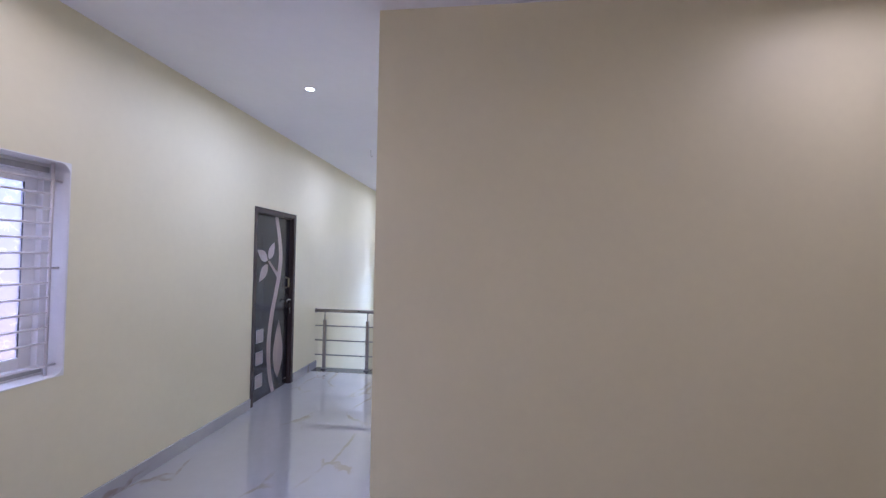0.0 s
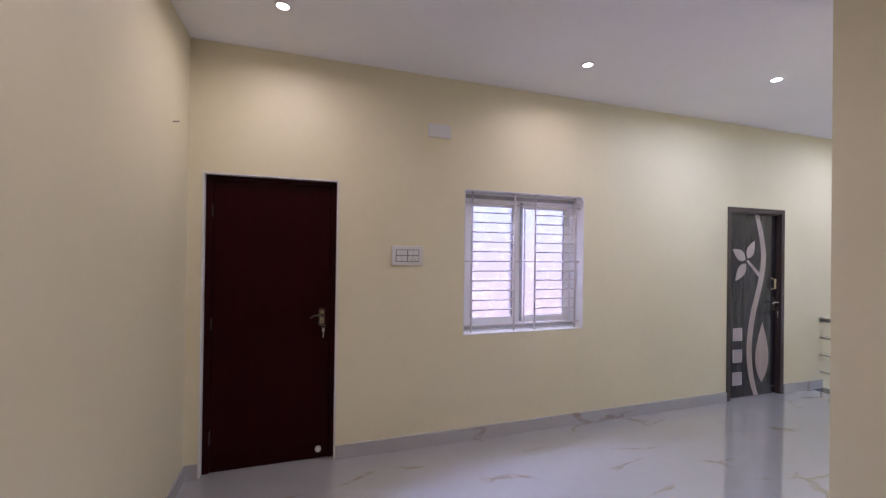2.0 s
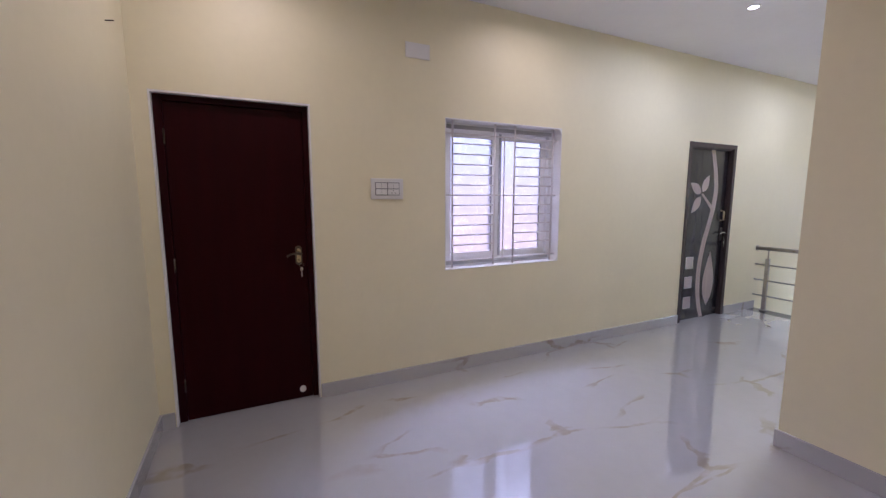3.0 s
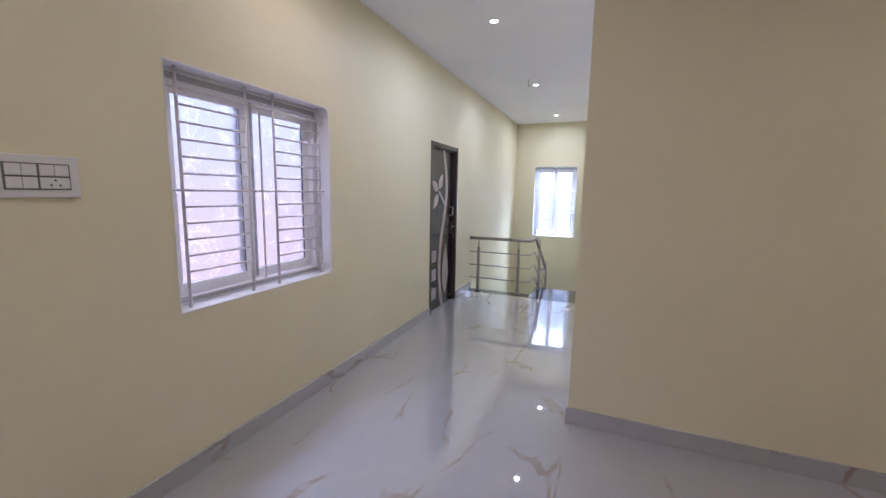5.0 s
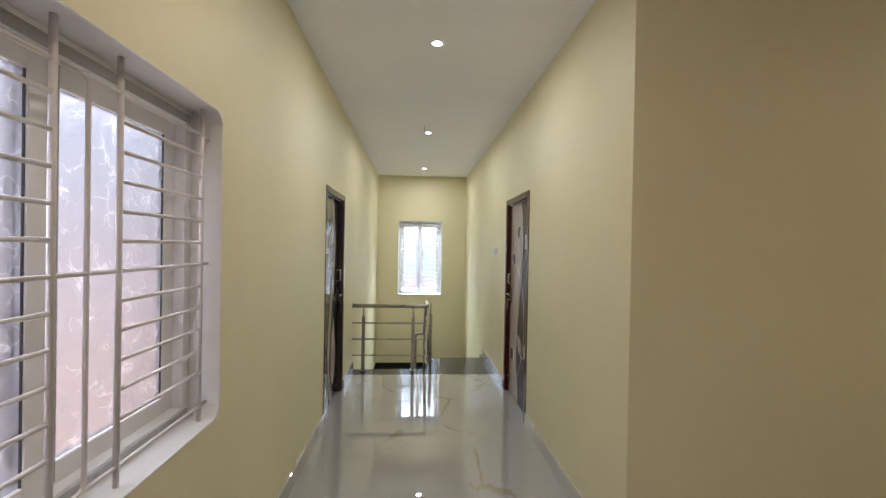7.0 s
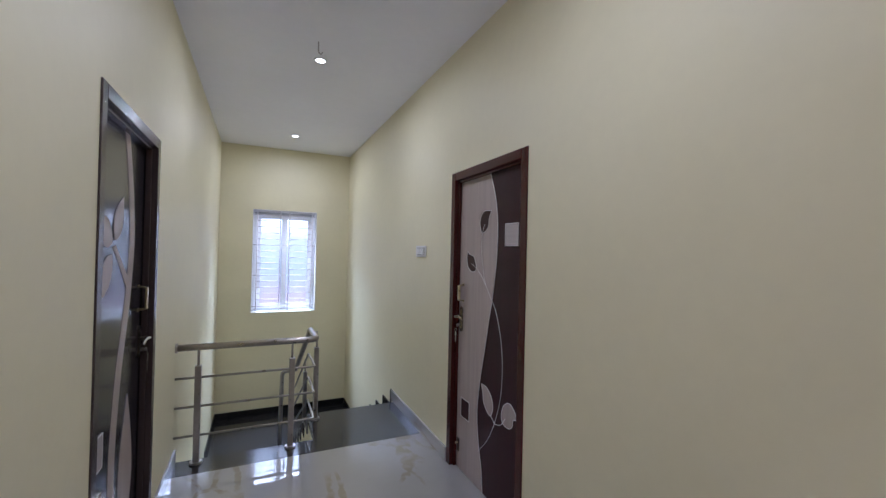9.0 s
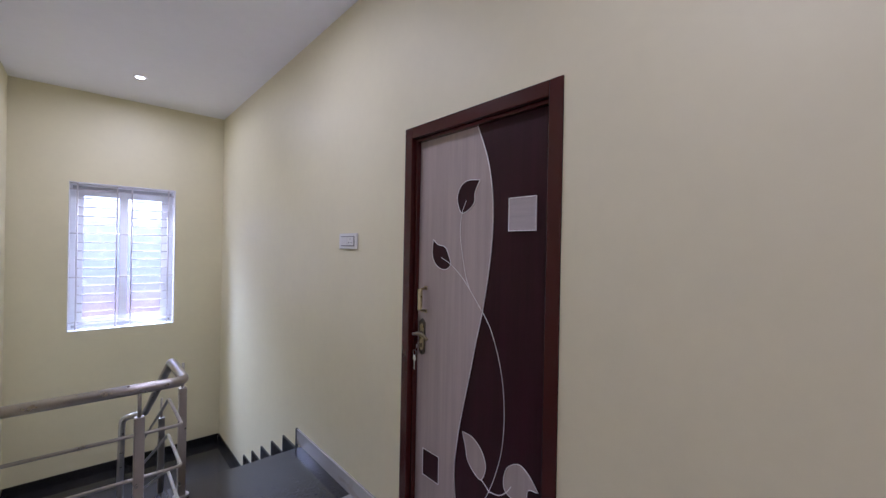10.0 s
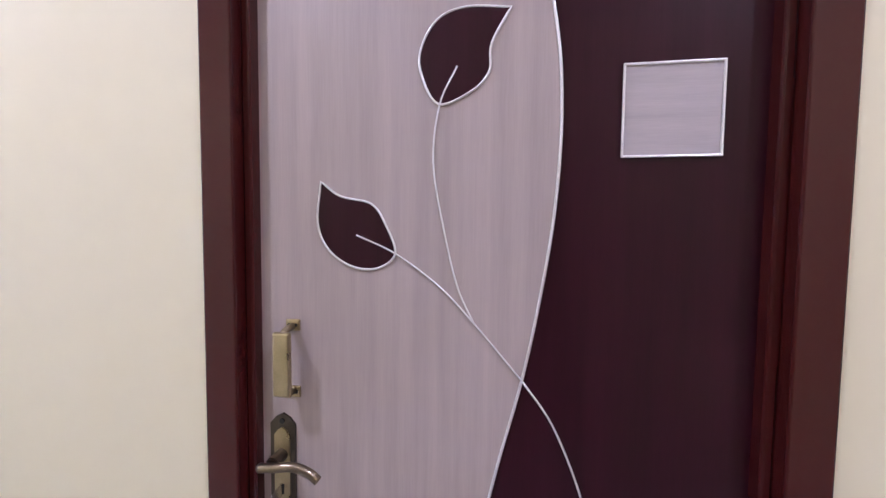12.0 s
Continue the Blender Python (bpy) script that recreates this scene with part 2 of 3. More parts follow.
M_BACK_END = glowing_backdrop("glowing_tree_distance", (0.74, 0.56, 0.70), (0.62, 0.74, 0.90), (0.80, 0.90, 1.0), 0.5, 1.7, BACKDROP_END, 1.95, 0.25)


# ---- mesh tools ----
def link(name, bm, mat, parent=None, smooth=False):
    bmesh.ops.recalc_face_normals(bm, faces=bm.faces)
    me = bpy.data.meshes.new(name)
    bm.to_mesh(me)
    bm.free()
    me.materials.append(mat)
    if smooth:
        for p in me.polygons:
            p.use_smooth = True
    ob = new(name, me)
    if parent is not None:
        ob.parent = parent
    return ob


def part(name, bm, mat, parent, label="", smooth=False):
    ob = link(name, bm, mat, parent, smooth)
    return tagged(ob, label) if label else ob


def thing(name, label, category, group="", at=(0, 0, 0)):
    ob = new(name)
    ob.empty_display_size = 0.05
    ob.location = at
    return tagged(ob, label, category, group)


def box(x0, x1, y0, y1, z0, z1, bevel=0.0, bm=None):
    bm = bm or bmesh.new()
    m = Matrix.Translation(((x0 + x1) / 2, (y0 + y1) / 2, (z0 + z1) / 2)) @ Matrix.Diagonal((x1 - x0, y1 - y0, z1 - z0, 1))
    r = bmesh.ops.create_cube(bm, size=1, matrix=m)
    if bevel:
        es = list({e for v in r["verts"] for e in v.link_edges})
        bmesh.ops.bevel(bm, geom=es, offset=bevel, segments=2, affect="EDGES", profile=0.5)
    return bm


def disc(c, axis, r, depth, seg=24, r2=None, bevel=0.0, bm=None):
    bm = bm or bmesh.new()
    rot = Vector((0, 0, 1)).rotation_difference(Vector(axis)).to_matrix().to_4x4()
    res = bmesh.ops.create_cone(bm, cap_ends=True, segments=seg, radius1=r, radius2=r if r2 is None else r2, depth=depth,
                                matrix=Matrix.Translation(c) @ rot)
    if bevel:
        es = [e for e in {e for v in res["verts"] for e in v.link_edges} if len(e.link_faces) == 2 and any(len(f.verts) > 4 for f in e.link_faces)]
        bmesh.ops.bevel(bm, geom=es, offset=bevel, segments=2, affect="EDGES")
    return bm


def smooth_line(pts, n=8):
    """A smooth line through a few points."""
    p = [Vector(q) for q in pts]
    p = [2 * p[0] - p[1], *p, 2 * p[-1] - p[-2]]
    out = []
    for i in range(1, len(p) - 2):
        a, b, c, d = p[i - 1:i + 3]
        for s in range(n):
            t = s / n
            out.append(0.5 * (2 * b + (c - a) * t + (2 * a - 5 * b + 4 * c - d) * t * t + (3 * b - a - 3 * c + d) * t ** 3))
    return out + [p[-2]]


def rounded(pts, r, n=6):
    """A line of straight runs with rounded corners."""
    p = [Vector(q) for q in pts]
    out = [p[0]]
    for a, b, c in zip(p, p[1:], p[2:]):
        u, v = (a - b), (c - b)
        d = min(r, u.length * 0.45, v.length * 0.45)
        s, e = b + u.normalized() * d, b + v.normalized() * d
        for k in range(n + 1):
            t = k / n
            out.append(s * (1 - t) ** 2 + b * 2 * t * (1 - t) + e * t * t)
    return out + [p[-1]]


def tube(pts, r, seg=10, closed=False, flat=1.0, bm=None):
    """A pipe along a line; flat squeezes it along x."""
    bm = bm or bmesh.new()
    p = [Vector(q) for q in pts]
    n = len(p)
    rings, up = [], None
    for i in range(n):
        if closed:
            t = (p[(i + 1) % n] - p[i - 1]).normalized()
        else:
            t = (p[min(i + 1, n - 1)] - p[max(i - 1, 0)]).normalized()
        if up is None:
            up = t.orthogonal().normalized()
        up = (up - t * up.dot(t)).normalized()
        side = t.cross(up)
        ring = []
        for k in range(seg):
            a = 2 * math.pi * k / seg
            o = (up * math.cos(a) + side * math.sin(a)) * r
            ring.append(bm.verts.new(p[i] + Vector((o.x * flat, o.y, o.z))))
        rings.append(ring)
    pairs = list(zip(rings, rings[1:])) + ([(rings[-1], rings[0])] if closed else [])
    for a, b in pairs:
        for k in range(seg):
            bm.faces.new((a[k], a[(k + 1) % seg], b[(k + 1) % seg], b[k]))
    if not closed:
        bm.faces.new(rings[0])
        bm.faces.new(rings[-1][::-1])
    return bm


def prism_x(yz, x0, x1, bm=None):
    """A flat shape in y and z, with thickness along x."""
    bm = bm or bmesh.new()
    a = [bm.verts.new((x0, y, z)) for y, z in yz]
    b = [bm.verts.new((x1, y, z)) for y, z in yz]
    bm.faces.new(a)
    bm.faces.new(b[::-1])
    for k in range(len(a)):
        q = (k + 1) % len(a)
        bm.faces.new((a[k], b[k], b[q], a[q]))
    return bm


def wall(name, axis, p0, p1, u0, u1, z0, z1, holes, label):
    """A wall of thickness p0..p1 across axis, from u0 to u1, with openings (u0, u1, z0, z1)."""
    us = sorted({u0, u1, *[h[0] for h in holes], *[h[1] for h in holes]})
    zs = sorted({z0, z1, *[h[2] for h in holes], *[h[3] for h in holes]})
    def solid(i, k):
        if not (0 <= i < len(us) - 1 and 0 <= k < len(zs) - 1):
            return False
        u, z = (us[i] + us[i + 1]) / 2, (zs[k] + zs[k + 1]) / 2
        return not any(h[0] < u < h[1] and h[2] < z < h[3] for h in holes)
    bm = bmesh.new()
    made = {}
    def vert(p, u, z):
        key = (p, u, z)
        if key not in made:
            made[key] = bm.verts.new((p, u, z) if axis == "x" else (u, p, z))
        return made[key]
    for i in range(len(us) - 1):
        for k in range(len(zs) - 1):
            if not solid(i, k):
                continue
            a, b, c, d = us[i], us[i + 1], zs[k], zs[k + 1]
            for p in (p0, p1):
                bm.faces.new([vert(p, *q) for q in ((a, c), (b, c), (b, d), (a, d))])
            for di, dk, e in ((-1, 0, ((a, c), (a, d))), (1, 0, ((b, c), (b, d))), (0, -1, ((a, c), (b, c))), (0, 1, ((a, d), (b, d)))):
                if not solid(i + di, k + dk):
                    bm.faces.new([vert(p0, *e[0]), vert(p0, *e[1]), vert(p1, *e[1]), vert(p1, *e[0])])
    return tagged(link(name, bm, M_WALL), label, "wall", kind="structure")


# ---- structure ----
RED = (0.085, 0.995)
FLW = (5.075, 5.985)
D2 = (5.07, 5.985)
DOOR_H = 2.11
WIN = (2.02, 3.22, 0.88, 2.11)
EW = (0.423, 1.313, 0.595, 2.10)
T = 0.22

wall("wall_west", "x", -T, 0.0, -T, YE + T, 0.0, CEIL,
     [(*RED, 0.0, DOOR_H), WIN, (*FLW, 0.0, DOOR_H)], "cream painted plaster wall with doors and a window")
wall("wall_west_lower", "x", -T, 0.0, 6.69, YE + T, -3.0, 0.0, [], "cream painted plaster wall beside the stairwell")
wall("wall_south", "y", -T, 0.0, 0.0, XE + T, 0.0, CEIL, [], "plain cream painted plaster wall")
wall("wall_east", "x", XE, XE + T, 0.0, YC + 0.15, 0.0, CEIL, [], "plain cream painted plaster wall")
wall("wall_corridor_face", "y", YC, YC + 0.15, CW, XE, 0.0, CEIL, [], "plain cream painted wall at the corridor's mouth")
wall("wall_corridor", "x", CW, CW + 0.15, YC + 0.15, YE + T, 0.0, CEIL, [(*D2, 0.0, DOOR_H)], "cream painted corridor wall with a door")
wall("wall_corridor_lower", "x", CW, CW + 0.15, 7.235, YE + T, -3.0, 0.0, [], "cream painted wall beside the stair")
wall("wall_north", "y", YE, YE + T, 0.0, CW, -3.0, CEIL, [EW], "cream painted end wall with a barred window")
wall("wall_stairwell_south", "y", 6.46, 6.685, 0.0, CW, -3.0, -0.16, [], "cream painted wall under the landing edge")
wall("wall_door_back_west", "x", -T - 0.06, -T - 0.002, FLW[0] - 0.1, FLW[1] + 0.1, 0.0, DOOR_H + 0.1, [], "plain wall behind a closed door")
wall("wall_door_back_west_two", "x", -T - 0.06, -T - 0.002, RED[0] - 0.1, RED[1] + 0.1, 0.0, DOOR_H + 0.1, [], "plain wall behind a closed door")
wall("wall_door_back_east", "x", CW + 0.152, CW + 0.21, D2[0] - 0.1, D2[1] + 0.1, 0.0, DOOR_H + 0.1, [], "plain wall behind a closed door")

tagged(link("ceiling", box(-T, XE + T, -T, YE + T, CEIL, CEIL + 0.12), M_CEIL), "flat white painted ceiling", "ceiling", kind="structure")
tagged(link("floor", box(-T - 0.06, XE + T, -T, GR, -0.15, 0.0), M_FLOOR), "polished white marble-look tiles with brown veins", "floor", kind="structure")
tagged(link("floor_cellar", box(-T, CW + 0.15, 6.43, YE + T, -3.1, -3.0), M_CONC), "grey floor below the stairs", "floor", kind="structure")


def skirting(x0, x1, y0, y1, z0=0.0, h=0.105, mat=None):
    return tagged(link("baseboard", box(x0, x1, y0, y1, z0, z0 + h, 0.002), mat or M_SKIRT),
                  "black polished granite skirting" if mat else "grey marble skirting along the wall", "skirting", kind="structure")


S = 0.014
skirting(0.0, S, 0.0, RED[0] - 0.002)
skirting(0.0, S, RED[1] + 0.002, FLW[0] - 0.002)
skirting(0.0, S, FLW[1] + 0.002, GR + 0.19)
skirting(S, XE - S, 0.0, S)
skirting(XE - S, XE, 0.0, YC)
skirting(CW - S, XE - S, YC - S, YC)
skirting(CW - S, CW, YC, D2[0] - 0.002)
skirting(CW - S, CW, D2[1] + 0.002, 7.305)

# ---- stair ----
RISE = 0.148
NOSE = [7.235 + 0.27 * k for k in range(6)]
stair = thing("staircase", "dark granite staircase going down to a half landing", "staircase")
SX = 0.95
part("tread", box(0.0, SX, GR, 6.70, -0.05, 0.0, 0.004), M_GRANITE, stair, "dark grey polished granite edge")
part("tread", box(SX, CW, GR, NOSE[0], -0.05, 0.0, 0.004), M_GRANITE, stair, "dark grey polished granite top step")
part("landing_edge", box(0.0, SX, GR, 6.685, -0.16, -0.05), M_WALL, stair)
for k in range(5):
    z = -RISE * (k + 1)
    part("tread", box(SX, CW, NOSE[k] - 0.02, NOSE[k + 1], z - 0.03, z, 0.004), M_GRANITE, stair)
for k in range(6):
    z = -RISE * (k + 1)
    part("riser", box(SX + 0.002, CW, NOSE[k] - 0.022, NOSE[k] - 0.004, z, z + RISE - 0.03), M_GRANITE, stair)
# waist of the upper flight
prof = [(6.70, -0.05), (NOSE[0] - 0.022, -0.05)]
for k in range(5):
    z = -RISE * (k + 1)
    prof += [(NOSE[k] - 0.022, z - 0.03), (NOSE[k + 1] - 0.022, z - 0.03)]
prof += [(NOSE[5] - 0.022, LAND - 0.03), (NOSE[5] - 0.022, LAND - 0.16), (NOSE[0] - 0.1, -0.26), (6.70, -0.26)]
part("stair_waist", prism_x(prof, SX + 0.012, CW - 0.001), M_WALL, stair, "cream painted side of the flight")
part("landing", box(0.0, CW, NOSE[5] - 0.02, YE, LAND - 0.04, LAND, 0.003), M_GRANITE, stair, "dark grey granite half landing")
part("landing_slab", box(0.0, CW, NOSE[5] - 0.02, YE, LAND - 0.16, LAND - 0.042), M_WALL, stair)
for k in range(7):
    z = LAND - RISE * (k + 1)
    y1 = NOSE[5] - 0.27 * k
    part("tread", box(0.0, 0.86, y1 - 0.27, y1 + 0.0, z - 0.03, z, 0.004), M_GRANITE, stair)
    part("riser", box(0.0, 0.858, y1 + 0.002, y1 + 0.018, z, z + RISE - 0.03), M_GRANITE, stair)

# stepped black skirting up the wall
skirting(CW - S - 0.001, CW, 7.305, 7.33, -RISE, RISE + 0.105, M_BLACK)
for k in range(1, 6):
    skirting(CW - S, CW, 7.33 + 0.27 * (k - 1), 7.33 + 0.27 * k, -RISE * (k + 1), RISE + 0.10, M_BLACK)
skirting(CW - S, CW, 7.33 + 0.27 * 5, YE - S, LAND, 0.09, M_BLACK)
skirting(0.0, CW - S, YE - S, YE, LAND, 0.09, M_BLACK)
skirting(0.0, S, NOSE[5], YE - S, LAND, 0.09, M_BLACK)

# ---- stair railing ----
RY, RX = 6.64, 0.945
rail = thing("stair_railing", "brushed stainless steel stair railing with three mid rails", "railing", at=(0, 0, 0))
SL = 0.148 / 0.27


def around(z, r, dx=0.0, end_y=8.40):
    """A rail from the wall, round the corner, level, then down along the flight."""
    y1 = 7.07
    ze = z - SL * (end_y - y1)
    return [(0.0, RY, z), (RX + dx, RY, z), (RX + dx, y1, z), (RX + dx, end_y, ze)]


top = around(0.82, 0.025)
part("handrail", tube(rounded(top[:-1] + [(RX, 8.40, 0.82 - SL * 1.33), (0.80, 8.46, 0.82 - SL * 1.33 - 0.02), (0.80, 8.62, LAND + 0.30), (0.80, 8.62, LAND + 0.01)], 0.06), 0.024, 14), M_STEEL, rail, smooth=True)
for z in (0.605, 0.40, 0.195):
    part("mid_rail", tube(rounded(around(z, 0.008, -0.01), 0.03), 0.0085, 8), M_STEEL, rail, smooth=True)


def post(x, y, z0, ztop):
    part("post", box(x - 0.02, x + 0.02, y - 0.02, y + 0.02, z0, ztop, 0.003), M_STEEL, rail)
    part("post_pin", tube([(x, y, ztop - 0.01), (x, y, ztop + 0.145)], 0.008, 10), M_STEEL, rail, smooth=True)
    part("base_flange", disc((x, y, z0 + 0.008), (0, 0, 1), 0.042, 0.016, 24, bevel=0.003), M_STEEL, rail, smooth=False)


post(0.14, RY - 0.005, 0.0, 0.69)
post(0.765, RY - 0.005, 0.0, 0.69)
post(RX + 0.06, 7.09, 0.0, 0.65)
post(RX + 0.06, 7.95, -RISE * 3, 0.19)
part("wall_socket", disc((0.006, RY, 0.82), (1, 0, 0), 0.034, 0.012, 24), M_STEEL, rail)


# ---- downlights ----
def downlight(x, y, warm, watts):
    d = thing("downlight", "small round recessed ceiling downlight, switched on", "downlight", "ceiling downlights", (x, y, CEIL))
    bm = bmesh.new()
    ring = [(0.052, 0.0), (0.052, -0.006), (0.046, -0.009), (0.036, -0.007), (0.034, 0.0)]
    seg = 28
    vs = [[bm.verts.new((r * math.cos(2 * math.pi * k / seg), r * math.sin(2 * math.pi * k / seg), z)) for r, z in ring] for k in range(seg)]
    for k in range(seg):
        for i in range(len(ring) - 1):
            bm.faces.new((vs[k][i], vs[k][i + 1], vs[(k + 1) % seg][i + 1], vs[(k + 1) % seg][i]))
    part("trim_ring", bm, M_PLASTIC, d, smooth=True)
    part("lens", disc((0, 0, -0.003), (0, 0, 1), 0.0345, 0.004, 24), M_LED if warm else M_LED_C, d)
    la = bpy.data.lights.new("downlight_glow", "AREA")
    la.shape, la.size, la.energy, la.spread = "DISK", 0.066, watts, radians(165 if warm else 175)
    la.color = (1.0, 0.80, 0.61) if warm else (1.0, 0.97, 0.93)
    lo = new("downlight_glow", la)
    lo.parent = d
    lo.location = (0, 0, -0.012)


# Those at (2.43, 0.62) and (4.25, 0.62) are added unseen, to brighten the south wall.
for x, y in ((0.60, 0.62), (0.60, 2.77), (2.43, 0.62), (4.25, 0.62), (4.25, 2.77)):
    downlight(x, y, True, LAMP_WARM)
for y in (4.36, 6.58, 8.90):
    downlight(0.91, y, False, LAMP_COOL)

# ---- glowing backdrops outside the windows, which also light the rooms ----
bd = tagged(link("backdrop", box(-1.32, -1.30, 0.2, 5.2, -0.6, 5.0), M_BACK_SIDE), "glowing panel coloured as a hazy pink neighbouring wall and sky outside", "backdrop", kind="structure")
bd2 = tagged(link("backdrop", box(-1.2, 3.0, YE + 1.30, YE + 1.32, -0.9, 5.0), M_BACK_END), "glowing panel coloured as hazy trees and bright sky outside", "backdrop", kind="structure")


# ---- windows ----
def put(axis, p, u0, u1, z0, z1, depth, bevel=0.003):
    """A bar of the window: p is its inner face, depth goes outwards."""
    if axis == "x":
        return box(p - depth, p, u0, u1, z0, z1, bevel)
    return box(u0, u1, p, p + depth, z0, z1, bevel)


def pt(axis, p, u, z):
    return (p, u, z) if axis == "x" else (u, p, z)


def window(name, axis, face, u0, u1, z0, z1, split, glass, label):
    """face: the wall's inner face. Linings, outer frame with its track, two sliding sashes with etched panes."""
    s = -1 if axis == "x" else 1
    w = tagged(new(name), label, "window", kind="structure")
    L = 0.008
    d = T - 0.004
    f = face - s * 0.003
    for nm, a in (("window_sill", (u0, u1, z0, z0 + L)), ("lining", (u0, u1, z1 - L, z1)), ("lining", (u0, u0 + L, z0 + L, z1 - L)), ("lining", (u1 - L, u1, z0 + L, z1 - L))):
        part(nm, put(axis, f, *a, d, 0.0035), M_REVEAL, w)
    g = face + s * 0.115
    o, fw = L, 0.045
    part("window_frame", put(axis, g, u0 + o, u1 - o, z1 - o - 0.055, z1 - o, 0.075), M_UPVC, w)
    part("window_frame", put(axis, g, u0 + o, u1 - o, z0 + o, z0 + o + 0.05, 0.075), M_UPVC, w)
    part("window_frame", put(axis, g, u0 + o, u0 + o + fw, z0 + o + 0.05, z1 - o - 0.055, 0.075), M_UPVC, w)
    part("window_frame", put(axis, g, u1 - o - fw, u1 - o, z0 + o + 0.05, z1 - o - 0.055, 0.075), M_UPVC, w)
    part("track", put(axis, g - s * 0.006, u0 + o + 0.02, u1 - o - 0.02, z1 - o - 0.052, z1 - o - 0.020, 0.006, 0.0015), M_TRACK, w)
    part("track", put(axis, g - s * 0.006, u0 + o + 0.02, u1 - o - 0.02, z0 + o + 0.014, z0 + o + 0.040, 0.006, 0.0015), M_TRACK, w)
    a0, a1 = u0 + o + fw - 0.01, u1 - o - fw + 0.01
    c0, c1 = z0 + o + 0.042, z1 - o - 0.047
    sw = 0.070
    for q, (b0, b1) in enumerate(((a0, split + sw / 2), (split - sw / 2, a1))):
        gg = g + s * (0.010 + 0.030 * q)
        sash = part("sash", put(axis, gg, b0, b0 + sw, c0, c1, 0.028), M_UPVC, w)
        part("sash_stile", put(axis, gg, b1 - sw, b1, c0, c1, 0.028), M_UPVC, sash)
        part("sash_rail", put(axis, gg, b0 + sw, b1 - sw, c1 - sw, c1, 0.028), M_UPVC, sash)
        part("sash_rail", put(axis, gg, b0 + sw, b1 - sw, c0, c0 + sw, 0.028), M_UPVC, sash)
        for e in ((b0 + sw, b0 + sw + 0.002, c0 + sw, c1 - sw), (b1 - sw - 0.002, b1 - sw, c0 + sw, c1 - sw)):
            part("seal", put(axis, gg + s * 0.004, *e, 0.006, 0.0), M_GASKET, sash)
        pane = part("pane", put(axis, gg + s * 0.011, b0 + sw - 0.004, b1 - sw + 0.004, c0 + sw - 0.004, c1 - sw + 0.004, 0.005, 0.0), glass, sash, "etched frosted glass pane")
        pane.visible_shadow = False
    return w


def grille(axis, p, u0, u1, z0, z1, ups, crosses, groups, rungs, r, label):
    """Welded bars: uprights, full cross bars, and rungs between pairs of uprights."""
    g = thing("window_grille", label, "window grille")
    for u in ups:
        part("upright_bar", tube([pt(axis, p, u, z0), pt(axis, p, u, z1)], r * 1.35, 8), M_GRILLE, g, smooth=True)
    for z in crosses:
        part("cross_bar", tube([pt(axis, p, u0, z), pt(axis, p, u1, z)], r, 8), M_GRILLE, g, smooth=True)
    for a, b in groups:
        for z in rungs:
            part("rung", tube([pt(axis, p, a, z), pt(axis, p, b, z)], r, 8), M_GRILLE, g, smooth=True)
    return g


window("window_1", "x", 0.0, *WIN, 2.58, M_GLASS, "white sliding window with etched frosted panes, closed")
gr = grille("x", -0.05, WIN[0] + 0.006, WIN[1] - 0.006, WIN[2] + 0.006, WIN[3] - 0.006, (2.112, 2.522, 2.732, 3.162), (2.00, 1.50, 0.945),
            ((2.112, 2.522), (2.732, 3.162)), [1.5 + 0.0845 * k for k in (-5, -4, -3, -2, -1, 1, 2, 3, 4, 5)], 0.0062, "white enamelled steel bars across the window")
part("loop_bar", tube(rounded([(-0.05, 2.535, 2.00), (-0.05, 2.622, 2.00), (-0.05, 2.622, 0.945), (-0.05, 2.535, 0.945)], 0.025), 0.0062, 8), M_GRILLE, gr, smooth=True)
# interlocking stile of the rear sash, still in its grey film with a pale print
win = bpy.data.objects["window_1"]
part("interlock", box(-0.176, -0.150, 2.617, 2.660, WIN[2] + 0.06, WIN[3] - 0.06, 0.002), M_UPVC, win)
film_strip = part("film_strip", box(-0.1500, -0.1490, 2.619, 2.657, WIN[2] + 0.07, WIN[3] - 0.07), M_FILM, win, "grey protective film with faint printed marks")
rnd = random.Random(4)
for k in range(5):
    z = 1.02 + 0.21 * k
    for e in range(6):
        h = rnd.uniform(0.008, 0.014)
        part("film_print", box(-0.1490, -0.1485, 2.632, 2.632 + rnd.uniform(0.008, 0.013), z, z + h), M_PRINT, film_strip)
        z += h + 0.004


def plaster_fillet(u, z, du, dz, r):
    """Plaster rounding off one corner of the opening, where the bars are bedded."""
    n = 7
    bm = bmesh.new()
    arc = [(u + du * r * (1 - math.sin(math.pi / 2 * k / n)), z + dz * r * (1 - math.cos(math.pi / 2 * k / n))) for k in range(n + 1)]
    return prism_x([(u, z)] + arc, -0.085, 0.0035, bm)


for zc, dz in ((WIN[2] + 0.006, 1), (WIN[3] - 0.006, -1)):
    part("plaster_fillet", plaster_fillet(WIN[1] - 0.006, zc, -1, dz, 0.062), M_REVEAL, win, "rough white plaster rounding off the corner")

window("window_2", "y", YE, *EW, 0.862, M_GLASS_END, "narrow white sliding window with frosted panes, closed")
grille("y", YE + 0.05, EW[0] + 0.006, EW[1] - 0.006, EW[2] + 0.006, EW[3] - 0.006, (0.487, 0.80, 0.925, 1.252), (2.03, 1.585, 1.138, 0.68),
       ((0.487, 0.80), (0.925, 1.252)), [1.585 + 0.0892 * k for k in (4, 3, 2, 1, -1, -2, -3, -4, -6, -7, -8, -9)], 0.0055, "white enamelled steel bars across the narrow window")


